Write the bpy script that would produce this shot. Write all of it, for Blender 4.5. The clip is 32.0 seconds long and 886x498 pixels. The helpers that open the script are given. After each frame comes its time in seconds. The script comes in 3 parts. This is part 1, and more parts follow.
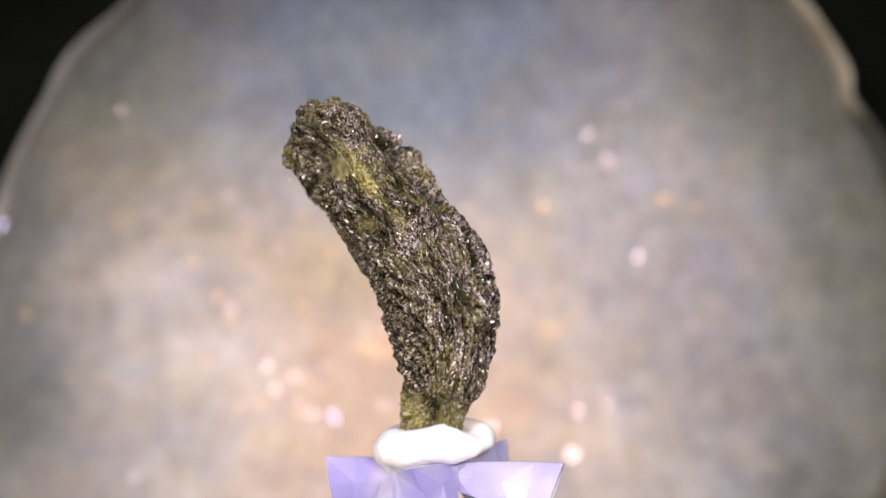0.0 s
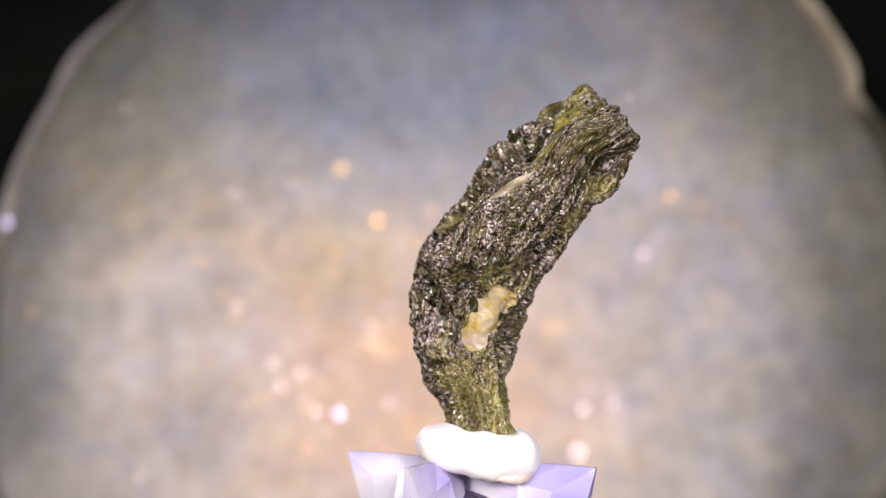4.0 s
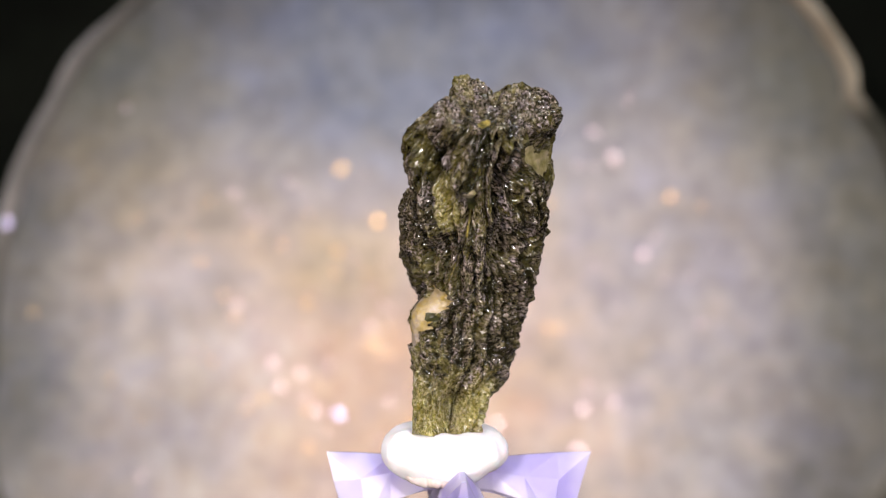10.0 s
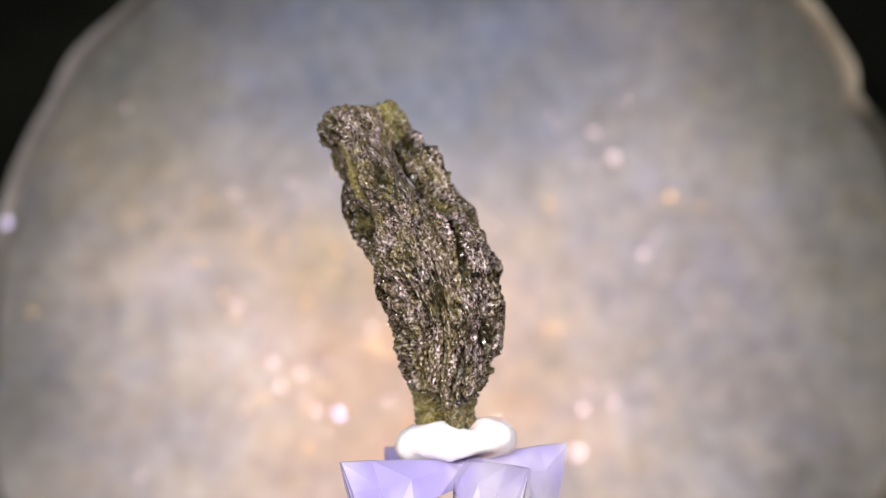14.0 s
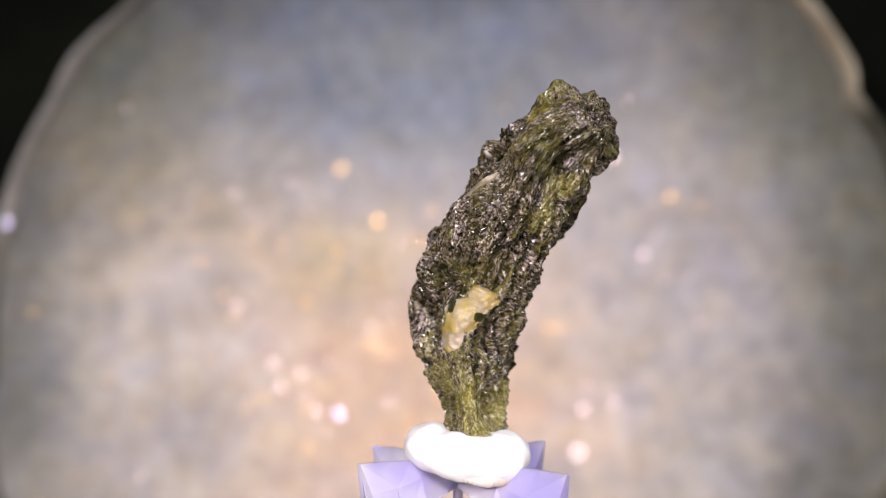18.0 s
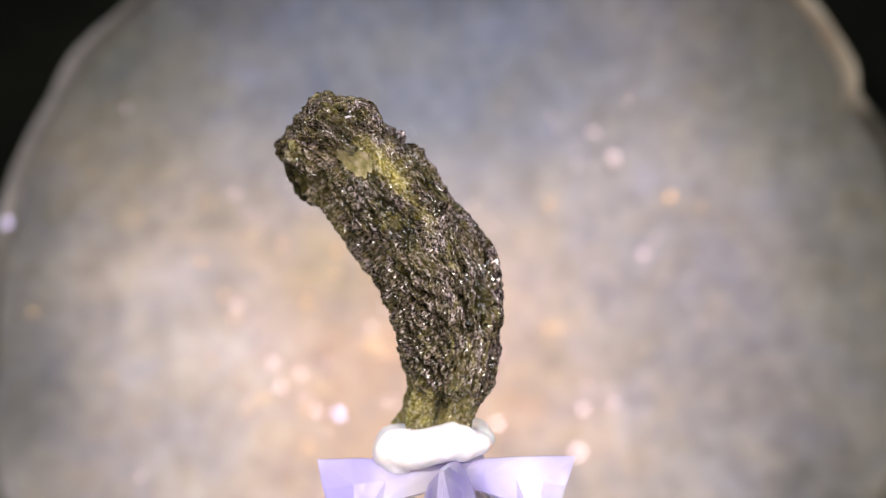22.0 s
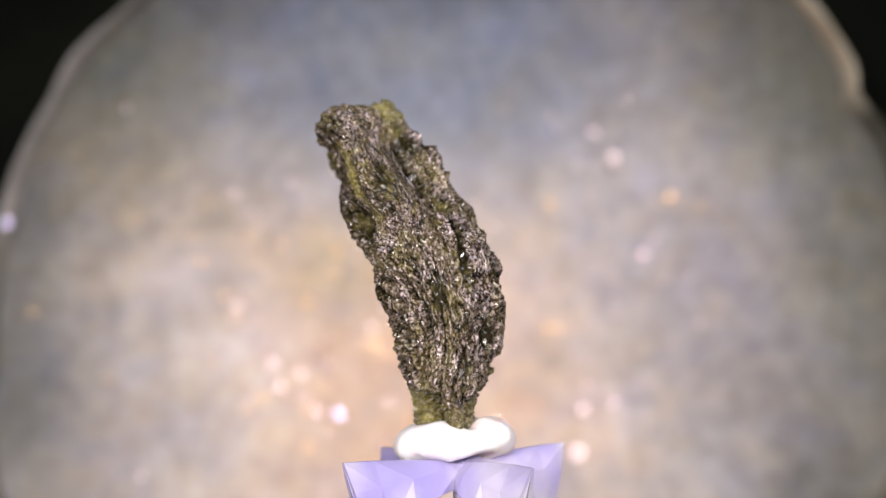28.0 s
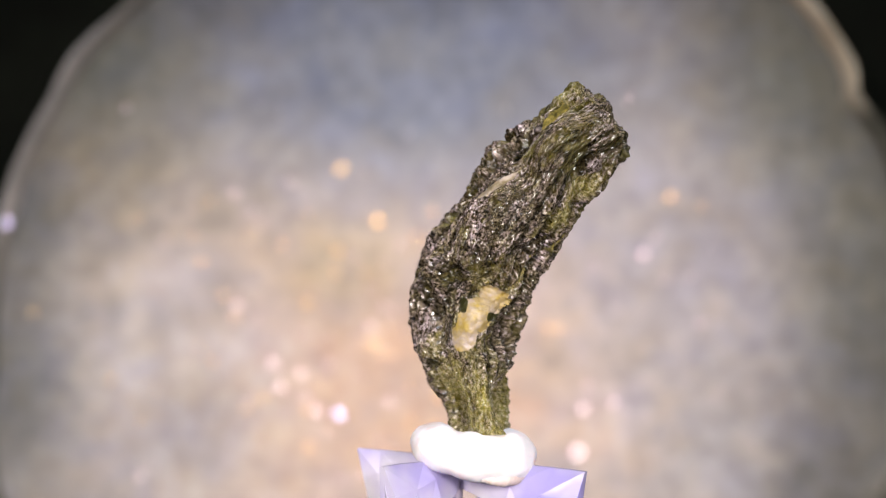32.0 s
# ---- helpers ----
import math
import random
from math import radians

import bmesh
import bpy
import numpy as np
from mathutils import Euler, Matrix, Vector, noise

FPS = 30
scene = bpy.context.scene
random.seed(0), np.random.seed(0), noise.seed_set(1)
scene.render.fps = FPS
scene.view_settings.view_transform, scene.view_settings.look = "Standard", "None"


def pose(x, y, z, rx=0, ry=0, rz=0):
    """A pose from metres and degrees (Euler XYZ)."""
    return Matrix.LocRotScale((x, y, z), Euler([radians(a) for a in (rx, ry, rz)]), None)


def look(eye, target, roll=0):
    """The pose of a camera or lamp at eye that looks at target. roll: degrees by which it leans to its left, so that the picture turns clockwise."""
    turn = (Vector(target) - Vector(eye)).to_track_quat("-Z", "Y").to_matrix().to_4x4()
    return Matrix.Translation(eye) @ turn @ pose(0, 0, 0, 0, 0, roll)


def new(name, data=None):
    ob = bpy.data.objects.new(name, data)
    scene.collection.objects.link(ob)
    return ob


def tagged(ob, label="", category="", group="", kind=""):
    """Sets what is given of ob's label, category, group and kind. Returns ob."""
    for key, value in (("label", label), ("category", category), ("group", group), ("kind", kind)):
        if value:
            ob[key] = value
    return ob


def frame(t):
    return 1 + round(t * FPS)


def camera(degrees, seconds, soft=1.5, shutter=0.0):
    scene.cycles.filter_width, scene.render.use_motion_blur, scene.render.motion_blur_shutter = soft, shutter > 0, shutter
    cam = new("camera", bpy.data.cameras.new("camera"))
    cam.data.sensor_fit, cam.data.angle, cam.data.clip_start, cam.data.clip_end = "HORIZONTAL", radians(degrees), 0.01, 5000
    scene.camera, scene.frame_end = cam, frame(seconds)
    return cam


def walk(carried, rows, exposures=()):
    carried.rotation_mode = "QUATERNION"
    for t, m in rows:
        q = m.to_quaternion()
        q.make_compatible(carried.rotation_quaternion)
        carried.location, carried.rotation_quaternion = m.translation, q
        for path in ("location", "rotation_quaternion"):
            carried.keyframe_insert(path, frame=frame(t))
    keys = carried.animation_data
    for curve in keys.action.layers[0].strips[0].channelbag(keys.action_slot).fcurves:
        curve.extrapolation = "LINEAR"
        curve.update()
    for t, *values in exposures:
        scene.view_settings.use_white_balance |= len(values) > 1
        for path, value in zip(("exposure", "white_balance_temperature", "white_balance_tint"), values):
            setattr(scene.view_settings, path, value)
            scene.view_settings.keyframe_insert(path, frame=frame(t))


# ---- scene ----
# One unit of the plan is 0.05 mm; EYE_Z is the height of the lens over the table.
U = 5e-5
EYE_Z = 0.100
FAR = 2776
ROLL = -0.0030
EYE = (-25.0 * U, -FAR * U, EYE_Z)


def aim(right, down):
    """The camera's pose, turned by small angles in units of 1/2776 rad."""
    return look(EYE, (EYE[0] + right * U, 0.0, EYE_Z - down * U), math.degrees(ROLL))


cam = camera(31.54, 32.0, soft=1.2)
walk(cam, [(0.0, aim(10, -4)), (1.0, aim(10, -4)), (1.1, aim(9, -4)), (1.4, aim(0, -4)), (1.6, aim(-1, -3.5)), (2.2, aim(0, -1)),
           (2.6, aim(0, 0)), (3.2, aim(0, 0)), (32.0, aim(0, 0))])
cam.data.dof.use_dof = True
cam.data.dof.focus_distance = 0.131
cam.data.dof.aperture_fstop = 23.0

# ---- light ----
world = bpy.data.worlds.new("world")
scene.world = world
world.use_nodes = True
world.node_tree.nodes["Background"].inputs["Color"].default_value = (0.9, 0.95, 1.0, 1)
world.node_tree.nodes["Background"].inputs["Strength"].default_value = 0.02
scene.view_settings.exposure = 0.0


def lamp(name, kind, eye, target, size, watts, colour, cone=0.0):
    data = bpy.data.lights.new(name, kind)
    data.energy, data.color = watts, colour
    if kind == "SPOT":
        data.shadow_soft_size, data.spot_size, data.spot_blend = size / 2, radians(cone), 1.0
    else:
        data.shape, data.size = "DISK", size
    ob = new(name, data)
    ob.matrix_world = look(eye, target)
    return ob


# two small spot lamps beside the lens and one cool lamp overhead
LAMP_A = (0.085, -0.23, 0.150)
LAMP_B = (-0.095, -0.22, 0.140)
LAMP_C = (0.02, -0.14, 0.30)
lamp("spot_right", "SPOT", LAMP_A, (-0.002, 0.15, 0.066), 0.05, 3.72, (1.0, 0.92, 0.885), 36)
lamp("spot_left", "SPOT", LAMP_B, (0.000, 0.15, 0.062), 0.05, 4.05, (1.0, 0.91, 0.865), 36)
lamp("overhead_lamp", "AREA", LAMP_C, (0, -0.02, 0.09), 0.12, 0.35, (0.80, 0.84, 1.0))


# ---- where the dish stands ----
DISH_Y = 0.150
DEEP = (DISH_Y + FAR * U) / (FAR * U)


def behind(px, py, y=DISH_Y):
    """The place at depth y that shows at this point of the picture plane."""
    s = (y - EYE[1]) / FAR
    right, up = px - 784, 441 - py
    return Vector((EYE[0] + (right - up * ROLL) * s, y, EYE_Z + (up + right * ROLL) * s))


# ---- materials ----
class Mat:
    """A node material with short ways to make nodes and links."""

    def __init__(self, name):
        self.mat = bpy.data.materials.new(name)
        self.mat.use_nodes = True
        self.tree = self.mat.node_tree
        self.shader = self.tree.nodes["Principled BSDF"]
        self.out = self.tree.nodes["Material Output"]
        self.coord = self.node("ShaderNodeTexCoord")

    def node(self, kind, **values):
        n = self.tree.nodes.new(kind)
        for key, value in values.items():
            n.inputs[key.replace("_", " ")].default_value = value
        return n

    def link(self, a, b):
        self.tree.links.new(a, b)

    def noise(self, scale, detail=4, rough=0.6, stretch=None, shift=0.0, source=None):
        n = self.node("ShaderNodeTexNoise", Scale=scale, Detail=detail, Roughness=rough)
        m = self.node("ShaderNodeMapping")
        m.inputs["Scale"].default_value = stretch or (1, 1, 1)
        m.inputs["Location"].default_value = (shift, shift * 0.7, -shift)
        self.link(source or self.coord.outputs["Object"], m.inputs["Vector"])
        self.link(m.outputs["Vector"], n.inputs["Vector"])
        return n.outputs["Fac"]

    def ramp(self, fac, stops):
        r = self.tree.nodes.new("ShaderNodeValToRGB")
        e = r.color_ramp.elements
        while len(e) < len(stops):
            e.new(0.5)
        for el, (pos, col) in zip(e, stops):
            el.position = pos
            el.color = (*col, 1) if len(col) == 3 else col
        self.link(fac, r.inputs["Fac"])
        return r.outputs["Color"]

    def mix(self, fac, a, b, blend="MIX"):
        n = self.tree.nodes.new("ShaderNodeMix")
        n.data_type, n.blend_type = "RGBA", blend
        for sock, v in ((n.inputs["Factor"], fac), (n.inputs["A"], a), (n.inputs["B"], b)):
            if isinstance(v, bpy.types.NodeSocket):
                self.link(v, sock)
            else:
                sock.default_value = v if not isinstance(v, tuple) else (*v, 1)
        return n.outputs["Result"]

    def ball(self, centre, size, stops):
        """A soft round patch about a place, as a grey value."""
        place = self.node("ShaderNodeMapping")
        scale = Vector((1 / size[0], 6.0, 1 / size[1]))
        place.inputs["Scale"].default_value = scale
        place.inputs["Location"].default_value = -centre * scale
        self.link(self.coord.outputs["Object"], place.inputs["Vector"])
        g = self.tree.nodes.new("ShaderNodeTexGradient")
        g.gradient_type = "SPHERICAL"
        self.link(place.outputs["Vector"], g.inputs["Vector"])
        return self.ramp(g.outputs["Fac"], stops)

    def bump(self, height, strength, distance, under=None):
        n = self.node("ShaderNodeBump", Strength=strength, Distance=distance)
        self.link(height, n.inputs["Height"])
        if under:
            self.link(under, n.inputs["Normal"])
        self.link(n.outputs["Normal"], self.shader.inputs["Normal"])
        return n.outputs["Normal"]

    def set(self, **values):
        for key, value in values.items():
            self.shader.inputs[key.replace("_", " ")].default_value = value if not isinstance(value, tuple) else (*value, 1)

    def base(self, socket):
        self.link(socket, self.shader.inputs["Base Color"])


def grey(v):
    return (v, v, v)


def glass_stone_material():
    m = Mat("natural_glass")
    # "rod": place round and along the bent rod, in units of 0.05 mm; "clear": where the glass is thin and clean
    rod = m.tree.nodes.new("ShaderNodeAttribute")
    rod.attribute_name = "rod"
    clear = m.tree.nodes.new("ShaderNodeAttribute")
    clear.attribute_name = "clear"
    along = rod.outputs["Vector"]
    furrow = m.noise(0.055, 5, 0.6, (1, 1, 0.09), 0.0, along)
    streak = m.noise(0.030, 4, 0.7, (1, 1, 0.30), 31.0, along)
    specks = m.noise(0.29, 3, 0.75, (1, 1, 0.7), 3.0, along)
    groove_shade = m.tree.nodes.new("ShaderNodeAttribute")
    groove_shade.attribute_name = "groove_shade"
    patch = m.noise(0.012, 3, 0.5, (1, 1, 0.5), 7.0, along)
    body = m.ramp(patch, [(0.3, (0.014, 0.0105, 0.005)), (0.55, (0.026, 0.020, 0.009)), (0.75, (0.055, 0.045, 0.014))])
    # grooves turn to darker, clean glass, which also paints their shade
    body = m.mix(groove_shade.outputs["Fac"], body, (0.012, 0.010, 0.004))
    # one flank is frosted, the other stays glossy
    facing = m.tree.nodes.new("ShaderNodeSeparateXYZ")
    m.link(m.coord.outputs["Normal"], facing.inputs[0])
    flank = m.node("ShaderNodeMapRange")
    for key, value in (("From Min", -0.9), ("From Max", 0.45), ("To Min", 0.0), ("To Max", 1.0)):
        flank.inputs[key].default_value = value
    m.link(facing.outputs["X"], flank.inputs["Value"])
    body = m.mix(flank.outputs[0], m.mix(1.0, body, (1.0, 1.12, 0.85), "MULTIPLY"), m.mix(1.0, body, (1.6, 1.45, 1.5), "MULTIPLY"))
    frost = m.mix(flank.outputs[0], m.ramp(streak, [(0.48, grey(0.03)), (0.64, grey(0.60))]), m.ramp(streak, [(0.36, grey(0.15)), (0.54, grey(1.0))]))
    # frosted broken end; pale specks on the glossy crests are painted glints
    dust_glint = m.tree.nodes.new("ShaderNodeAttribute")
    dust_glint.attribute_name = "dust_glint"
    frost = m.mix(dust_glint.outputs["Fac"], frost, grey(0.55))
    frost = m.mix(groove_shade.outputs["Fac"], frost, grey(0.0))
    # frosted skin in pale grains, which also stand in for glints
    crust_glints = m.ramp(m.noise(0.05, 3, 0.6, (1, 1, 0.6), 51.0, along), [(0.38, (0.22, 0.185, 0.10)), (0.52, (0.37, 0.29, 0.26)), (0.66, (0.52, 0.425, 0.455))])
    grain = m.ramp(specks, [(0.465, grey(0.0)), (0.575, grey(1.0))])
    skin = m.mix(frost, body, m.mix(grain, body, crust_glints))
    # thin glass also gets a lighter base, painting in light that comes through
    m.base(m.mix(clear.outputs["Fac"], skin, m.mix(grain, (0.085, 0.073, 0.017), (0.25, 0.215, 0.095))))
    m.set(IOR=1.62)
    m.link(m.mix(flank.outputs[0], grey(0.13), m.ramp(specks, [(0.3, grey(0.14)), (0.7, grey(0.30))])), m.shader.inputs["Roughness"])
    n = m.bump(furrow, 0.6, 0.0003)
    m.bump(m.noise(0.26, 4, 0.75, (1, 1, 0.7), 9.0, along), 0.6, 0.00008, n)
    # small broken facets, each with a slant of its own
    under = m.shader.inputs["Normal"].links[0].from_socket
    slants = []
    for scale, size in ((0.36, 0.76), (0.15, 0.44)):
        cells = m.node("ShaderNodeTexVoronoi", Scale=scale, Randomness=1.0)
        squeeze = m.node("ShaderNodeMapping")
        squeeze.inputs["Scale"].default_value = (1, 1, 0.6)
        m.link(along, squeeze.inputs["Vector"])
        m.link(squeeze.outputs["Vector"], cells.inputs["Vector"])
        off = m.tree.nodes.new("ShaderNodeVectorMath")
        off.operation = "MULTIPLY_ADD"
        m.link(cells.outputs["Color"], off.inputs[0])
        off.inputs[1].default_value = (2 * size,) * 3
        off.inputs[2].default_value = (-size,) * 3
        slants.append(off.outputs[0])
    both = m.tree.nodes.new("ShaderNodeVectorMath")
    m.link(slants[0], both.inputs[0])
    m.link(slants[1], both.inputs[1])
    turned = m.tree.nodes.new("ShaderNodeVectorTransform")
    turned.vector_type, turned.convert_from, turned.convert_to = "VECTOR", "OBJECT", "WORLD"
    m.link(both.outputs[0], turned.inputs[0])
    added = m.tree.nodes.new("ShaderNodeVectorMath")
    m.link(under, added.inputs[0])
    m.link(turned.outputs[0], added.inputs[1])
    unit = m.tree.nodes.new("ShaderNodeVectorMath")
    unit.operation = "NORMALIZE"
    m.link(added.outputs[0], unit.inputs[0])
    m.link(unit.outputs[0], m.shader.inputs["Normal"])
    # thin glass: light soaks through it, tinted olive
    thin = m.node("ShaderNodeBsdfPrincipled", Roughness=0.25, IOR=1.5)
    thin.inputs["Subsurface Weight"].default_value = 1.0
    thin.inputs["Subsurface Radius"].default_value = (1.0, 0.9, 0.3)
    thin.inputs["Subsurface Scale"].default_value = 0.005
    m.link(m.mix(grain, (0.19, 0.165, 0.040), (0.38, 0.325, 0.16)), thin.inputs["Base Color"])
    m.link(unit.outputs[0], thin.inputs["Normal"])
    share = m.tree.nodes.new("ShaderNodeMixShader")
    spots = m.ramp(patch, [(0.5, grey(0.0)), (0.75, grey(0.10))])
    m.link(m.mix(clear.outputs["Fac"], spots, m.ramp(streak, [(0.35, grey(0.85)), (0.65, grey(0.55))])), share.inputs[0])
    m.link(m.shader.outputs[0], share.inputs[1])
    m.link(thin.outputs[0], share.inputs[2])
    m.link(share.outputs[0], m.out.inputs["Surface"])
    return m.mat


def chip_material(name, low, mid, high):
    m = Mat(name)
    m.base(m.ramp(m.noise(700, 4, 0.65, None, 2.0), [(0.38, low), (0.5, mid), (0.62, high)]))
    m.set(Roughness=0.45, Subsurface_Weight=0.15, Subsurface_Scale=0.002)
    m.shader.inputs["Subsurface Radius"].default_value = (1.0, 0.85, 0.4)
    m.bump(m.noise(1800, 4, 0.6), 0.5, 0.00015)
    return m.mat


def yellow_material():
    m = Mat("yellow_green_glass")
    m.base(m.ramp(m.noise(1600, 5, 0.7), [(0.38, (0.028, 0.024, 0.007)), (0.5, (0.12, 0.10, 0.022)), (0.66, (0.34, 0.26, 0.07))]))
    m.set(Roughness=0.3)
    m.bump(m.noise(2200, 4, 0.6), 0.5, 0.0002)
    return m.mat


def window_material():
    m = Mat("clear_green_glass")
    tone = m.noise(600, 3)
    m.base(m.ramp(tone, [(0.35, (0.012, 0.013, 0.003)), (0.65, (0.040, 0.038, 0.008))]))
    m.set(Roughness=0.3, IOR=1.5)
    m.bump(m.noise(1500, 4, 0.6), 0.5, 0.0002)
    return m.mat


def putty_material(name, low, high):
    m = Mat(name)
    m.base(m.ramp(m.noise(300, 3), [(0.3, low), (0.7, high)]))
    # peach patches stand for warm light bounced onto the putty
    peach_bounce = m.ramp(m.noise(170, 4, 0.6, None, 4.0), [(0.56, grey(0.0)), (0.68, grey(0.75))])
    plain = m.shader.inputs["Base Color"].links[0].from_socket
    m.base(m.mix(peach_bounce, plain, (0.66, 0.46, 0.37)))
    m.set(Roughness=0.55)
    m.shader.inputs["Subsurface Weight"].default_value = 0.3
    m.shader.inputs["Subsurface Radius"].default_value = (0.002, 0.0012, 0.0008)
    m.shader.inputs["Subsurface Scale"].default_value = 1.0
    m.bump(m.noise(900, 3, 0.6, (1, 1, 3)), 0.25, 0.0001)
    return m.mat


def acrylic_material():
    m = Mat("lilac_lit_acrylic")
    # lilac cast of the light, violet to white, is put into the colour
    m.base(m.ramp(m.noise(95, 3, 0.5), [(0.38, (0.60, 0.54, 0.95)), (0.5, (0.84, 0.79, 1.0)), (0.60, (0.98, 0.95, 1.0))]))
    m.set(Roughness=0.30, IOR=1.49, Transmission_Weight=0.6, Specular_IOR_Level=0.3)
    m.bump(m.noise(150, 3), 0.25, 0.0016)
    return m.mat


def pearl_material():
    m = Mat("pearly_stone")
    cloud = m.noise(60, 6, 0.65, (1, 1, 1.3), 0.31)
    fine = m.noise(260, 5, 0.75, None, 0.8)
    # zones of colour with light and shade painted in: olive shade inside the rim, grey-pink, a lit peach heart, a blue
    # reflection above; their borders are torn by noise
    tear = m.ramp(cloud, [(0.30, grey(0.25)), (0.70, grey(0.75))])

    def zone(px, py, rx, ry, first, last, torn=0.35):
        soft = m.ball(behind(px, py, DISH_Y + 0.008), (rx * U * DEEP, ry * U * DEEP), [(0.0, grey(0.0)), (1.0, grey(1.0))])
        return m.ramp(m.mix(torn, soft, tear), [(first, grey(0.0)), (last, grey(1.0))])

    lit_tint = m.mix(zone(818, 560, 870, 870, 0.10, 0.36, 0.18), (0.20, 0.20, 0.15), (0.69, 0.635, 0.64))
    lit_tint = m.mix(zone(260, 330, 480, 420, 0.30, 0.60), lit_tint, (0.64, 0.57, 0.48))
    lit_tint = m.mix(zone(660, 700, 760, 600, 0.25, 0.70), lit_tint, (1.0, 0.77, 0.66))
    lit_tint = m.mix(zone(690, 690, 440, 370, 0.24, 0.66), lit_tint, (1.0, 0.715, 0.54))
    lit_tint = m.mix(zone(600, 470, 300, 220, 0.38, 0.80), lit_tint, (0.84, 0.675, 0.47))
    lit_tint = m.mix(zone(720, 70, 660, 440, 0.26, 0.62, 0.30), lit_tint, (0.38, 0.415, 0.525))
    lit_tint = m.mix(zone(1230, 480, 330, 420, 0.35, 0.80), lit_tint, (0.66, 0.595, 0.625))
    lit_tint = m.mix(zone(200, 720, 460, 420, 0.25, 0.65), lit_tint, (1.0, 0.90, 0.87))
    lit_tint = m.mix(zone(1420, 160, 330, 330, 0.30, 0.75), lit_tint, (0.41, 0.41, 0.36))
    lit_tint = m.mix(zone(1530, 430, 260, 480, 0.30, 0.75), lit_tint, (0.34, 0.33, 0.28))
    lit_tint = m.mix(zone(190, 120, 310, 260, 0.30, 0.75), lit_tint, (0.35, 0.35, 0.30))
    lit_tint = m.mix(zone(30, 370, 190, 230, 0.30, 0.75), lit_tint, (0.34, 0.34, 0.32))
    lit_tint = m.mix(zone(40, 680, 210, 420, 0.30, 0.70), lit_tint, (0.38, 0.37, 0.35))
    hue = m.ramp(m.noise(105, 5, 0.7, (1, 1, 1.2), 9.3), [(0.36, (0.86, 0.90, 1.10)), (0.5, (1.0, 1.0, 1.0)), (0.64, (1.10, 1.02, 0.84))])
    lit_tint = m.mix(0.6, lit_tint, hue, "MULTIPLY")
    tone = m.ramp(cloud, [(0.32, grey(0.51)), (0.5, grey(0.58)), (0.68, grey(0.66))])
    m.base(m.mix(0.42, m.mix(1.0, tone, lit_tint, "MULTIPLY"), m.ramp(fine, [(0.36, grey(0.24)), (0.64, grey(0.74))]), "OVERLAY"))
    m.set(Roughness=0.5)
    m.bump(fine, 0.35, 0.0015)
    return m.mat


def rim_material():
    m = Mat("lit_rim")
    # where the rim catches light it is painted pale, and peach at one stretch
    catch_light = m.ball(behind(1465, 70), (170 * U * DEEP, 170 * U * DEEP), [(0.1, grey(0.0)), (0.5, grey(1.0))])
    pale = m.ball(behind(60, 200), (420 * U * DEEP, 420 * U * DEEP), [(0.1, grey(0.0)), (0.6, grey(1.0))])
    dark_olive = m.ramp(m.noise(60, 4), [(0.35, (0.10, 0.10, 0.07)), (0.65, (0.22, 0.20, 0.16))])
    light = m.ramp(m.noise(90, 4), [(0.35, (0.30, 0.29, 0.27)), (0.65, (0.56, 0.52, 0.48))])
    peach = m.ramp(m.noise(110, 4), [(0.35, (0.72, 0.60, 0.42)), (0.65, (1.0, 0.88, 0.66))])
    m.base(m.mix(catch_light, m.mix(pale, dark_olive, light), peach))
    m.set(Roughness=0.5)
    return m.mat


def flake_material(name, colour, rough):
    m = Mat(name)
    m.set(Base_Color=colour, Metallic=1.0, Roughness=rough)
    return m.mat


def cloth_material(name, low, high):
    m = Mat(name)
    m.base(m.ramp(m.noise(90, 5), [(0.3, low), (0.7, high)]))
    m.set(Roughness=0.9)
    m.bump(m.noise(1500, 2), 0.3, 0.0004)
    return m.mat


YELLOW = yellow_material()
CHIP = chip_material("pale_chip", (0.30, 0.215, 0.045), (0.31, 0.24, 0.13), (0.33, 0.27, 0.235))
DULL_CHIP = chip_material("dull_yellow_chip", (0.12, 0.108, 0.036), (0.22, 0.19, 0.09), (0.32, 0.265, 0.18))
SCAR = chip_material("grey_pink_scar", (0.08, 0.065, 0.025), (0.22, 0.175, 0.10), (0.36, 0.30, 0.24))
WHITE_CHIP_GLINT = chip_material("white_chip_glint", (0.32, 0.29, 0.29), (0.48, 0.44, 0.46), (0.62, 0.59, 0.62))
GLASS_STONE, WINDOW, ACRYLIC = glass_stone_material(), window_material(), acrylic_material()
PUTTY = putty_material("white_putty", (0.78, 0.745, 0.77), (0.85, 0.82, 0.84))
# the fold's peach colour holds the same warm reflected light
PUTTY_FOLD = putty_material("warm_lit_putty", (0.66, 0.50, 0.44), (0.80, 0.70, 0.68))
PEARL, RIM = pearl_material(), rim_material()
BLACK_CLOTH = cloth_material("black_cloth", (0.034, 0.032, 0.020), (0.055, 0.062, 0.036))
TABLE_CLOTH = cloth_material("dark_table", (0.05, 0.034, 0.04), (0.09, 0.08, 0.07))


# ---- making ----
def mesh_of(name, verts, faces, material, smooth=True):
    me = bpy.data.meshes.new(name)
    me.from_pydata(verts, [], faces)
    me.materials.append(material)
    if smooth:
        me.shade_smooth()
    me.update()
    return me


def part_mesh(name, verts, faces, material, parent, label="", smooth=True):
    ob = new(name, mesh_of(name, verts, faces, material, smooth))
    ob.parent = parent
    return tagged(ob, label)


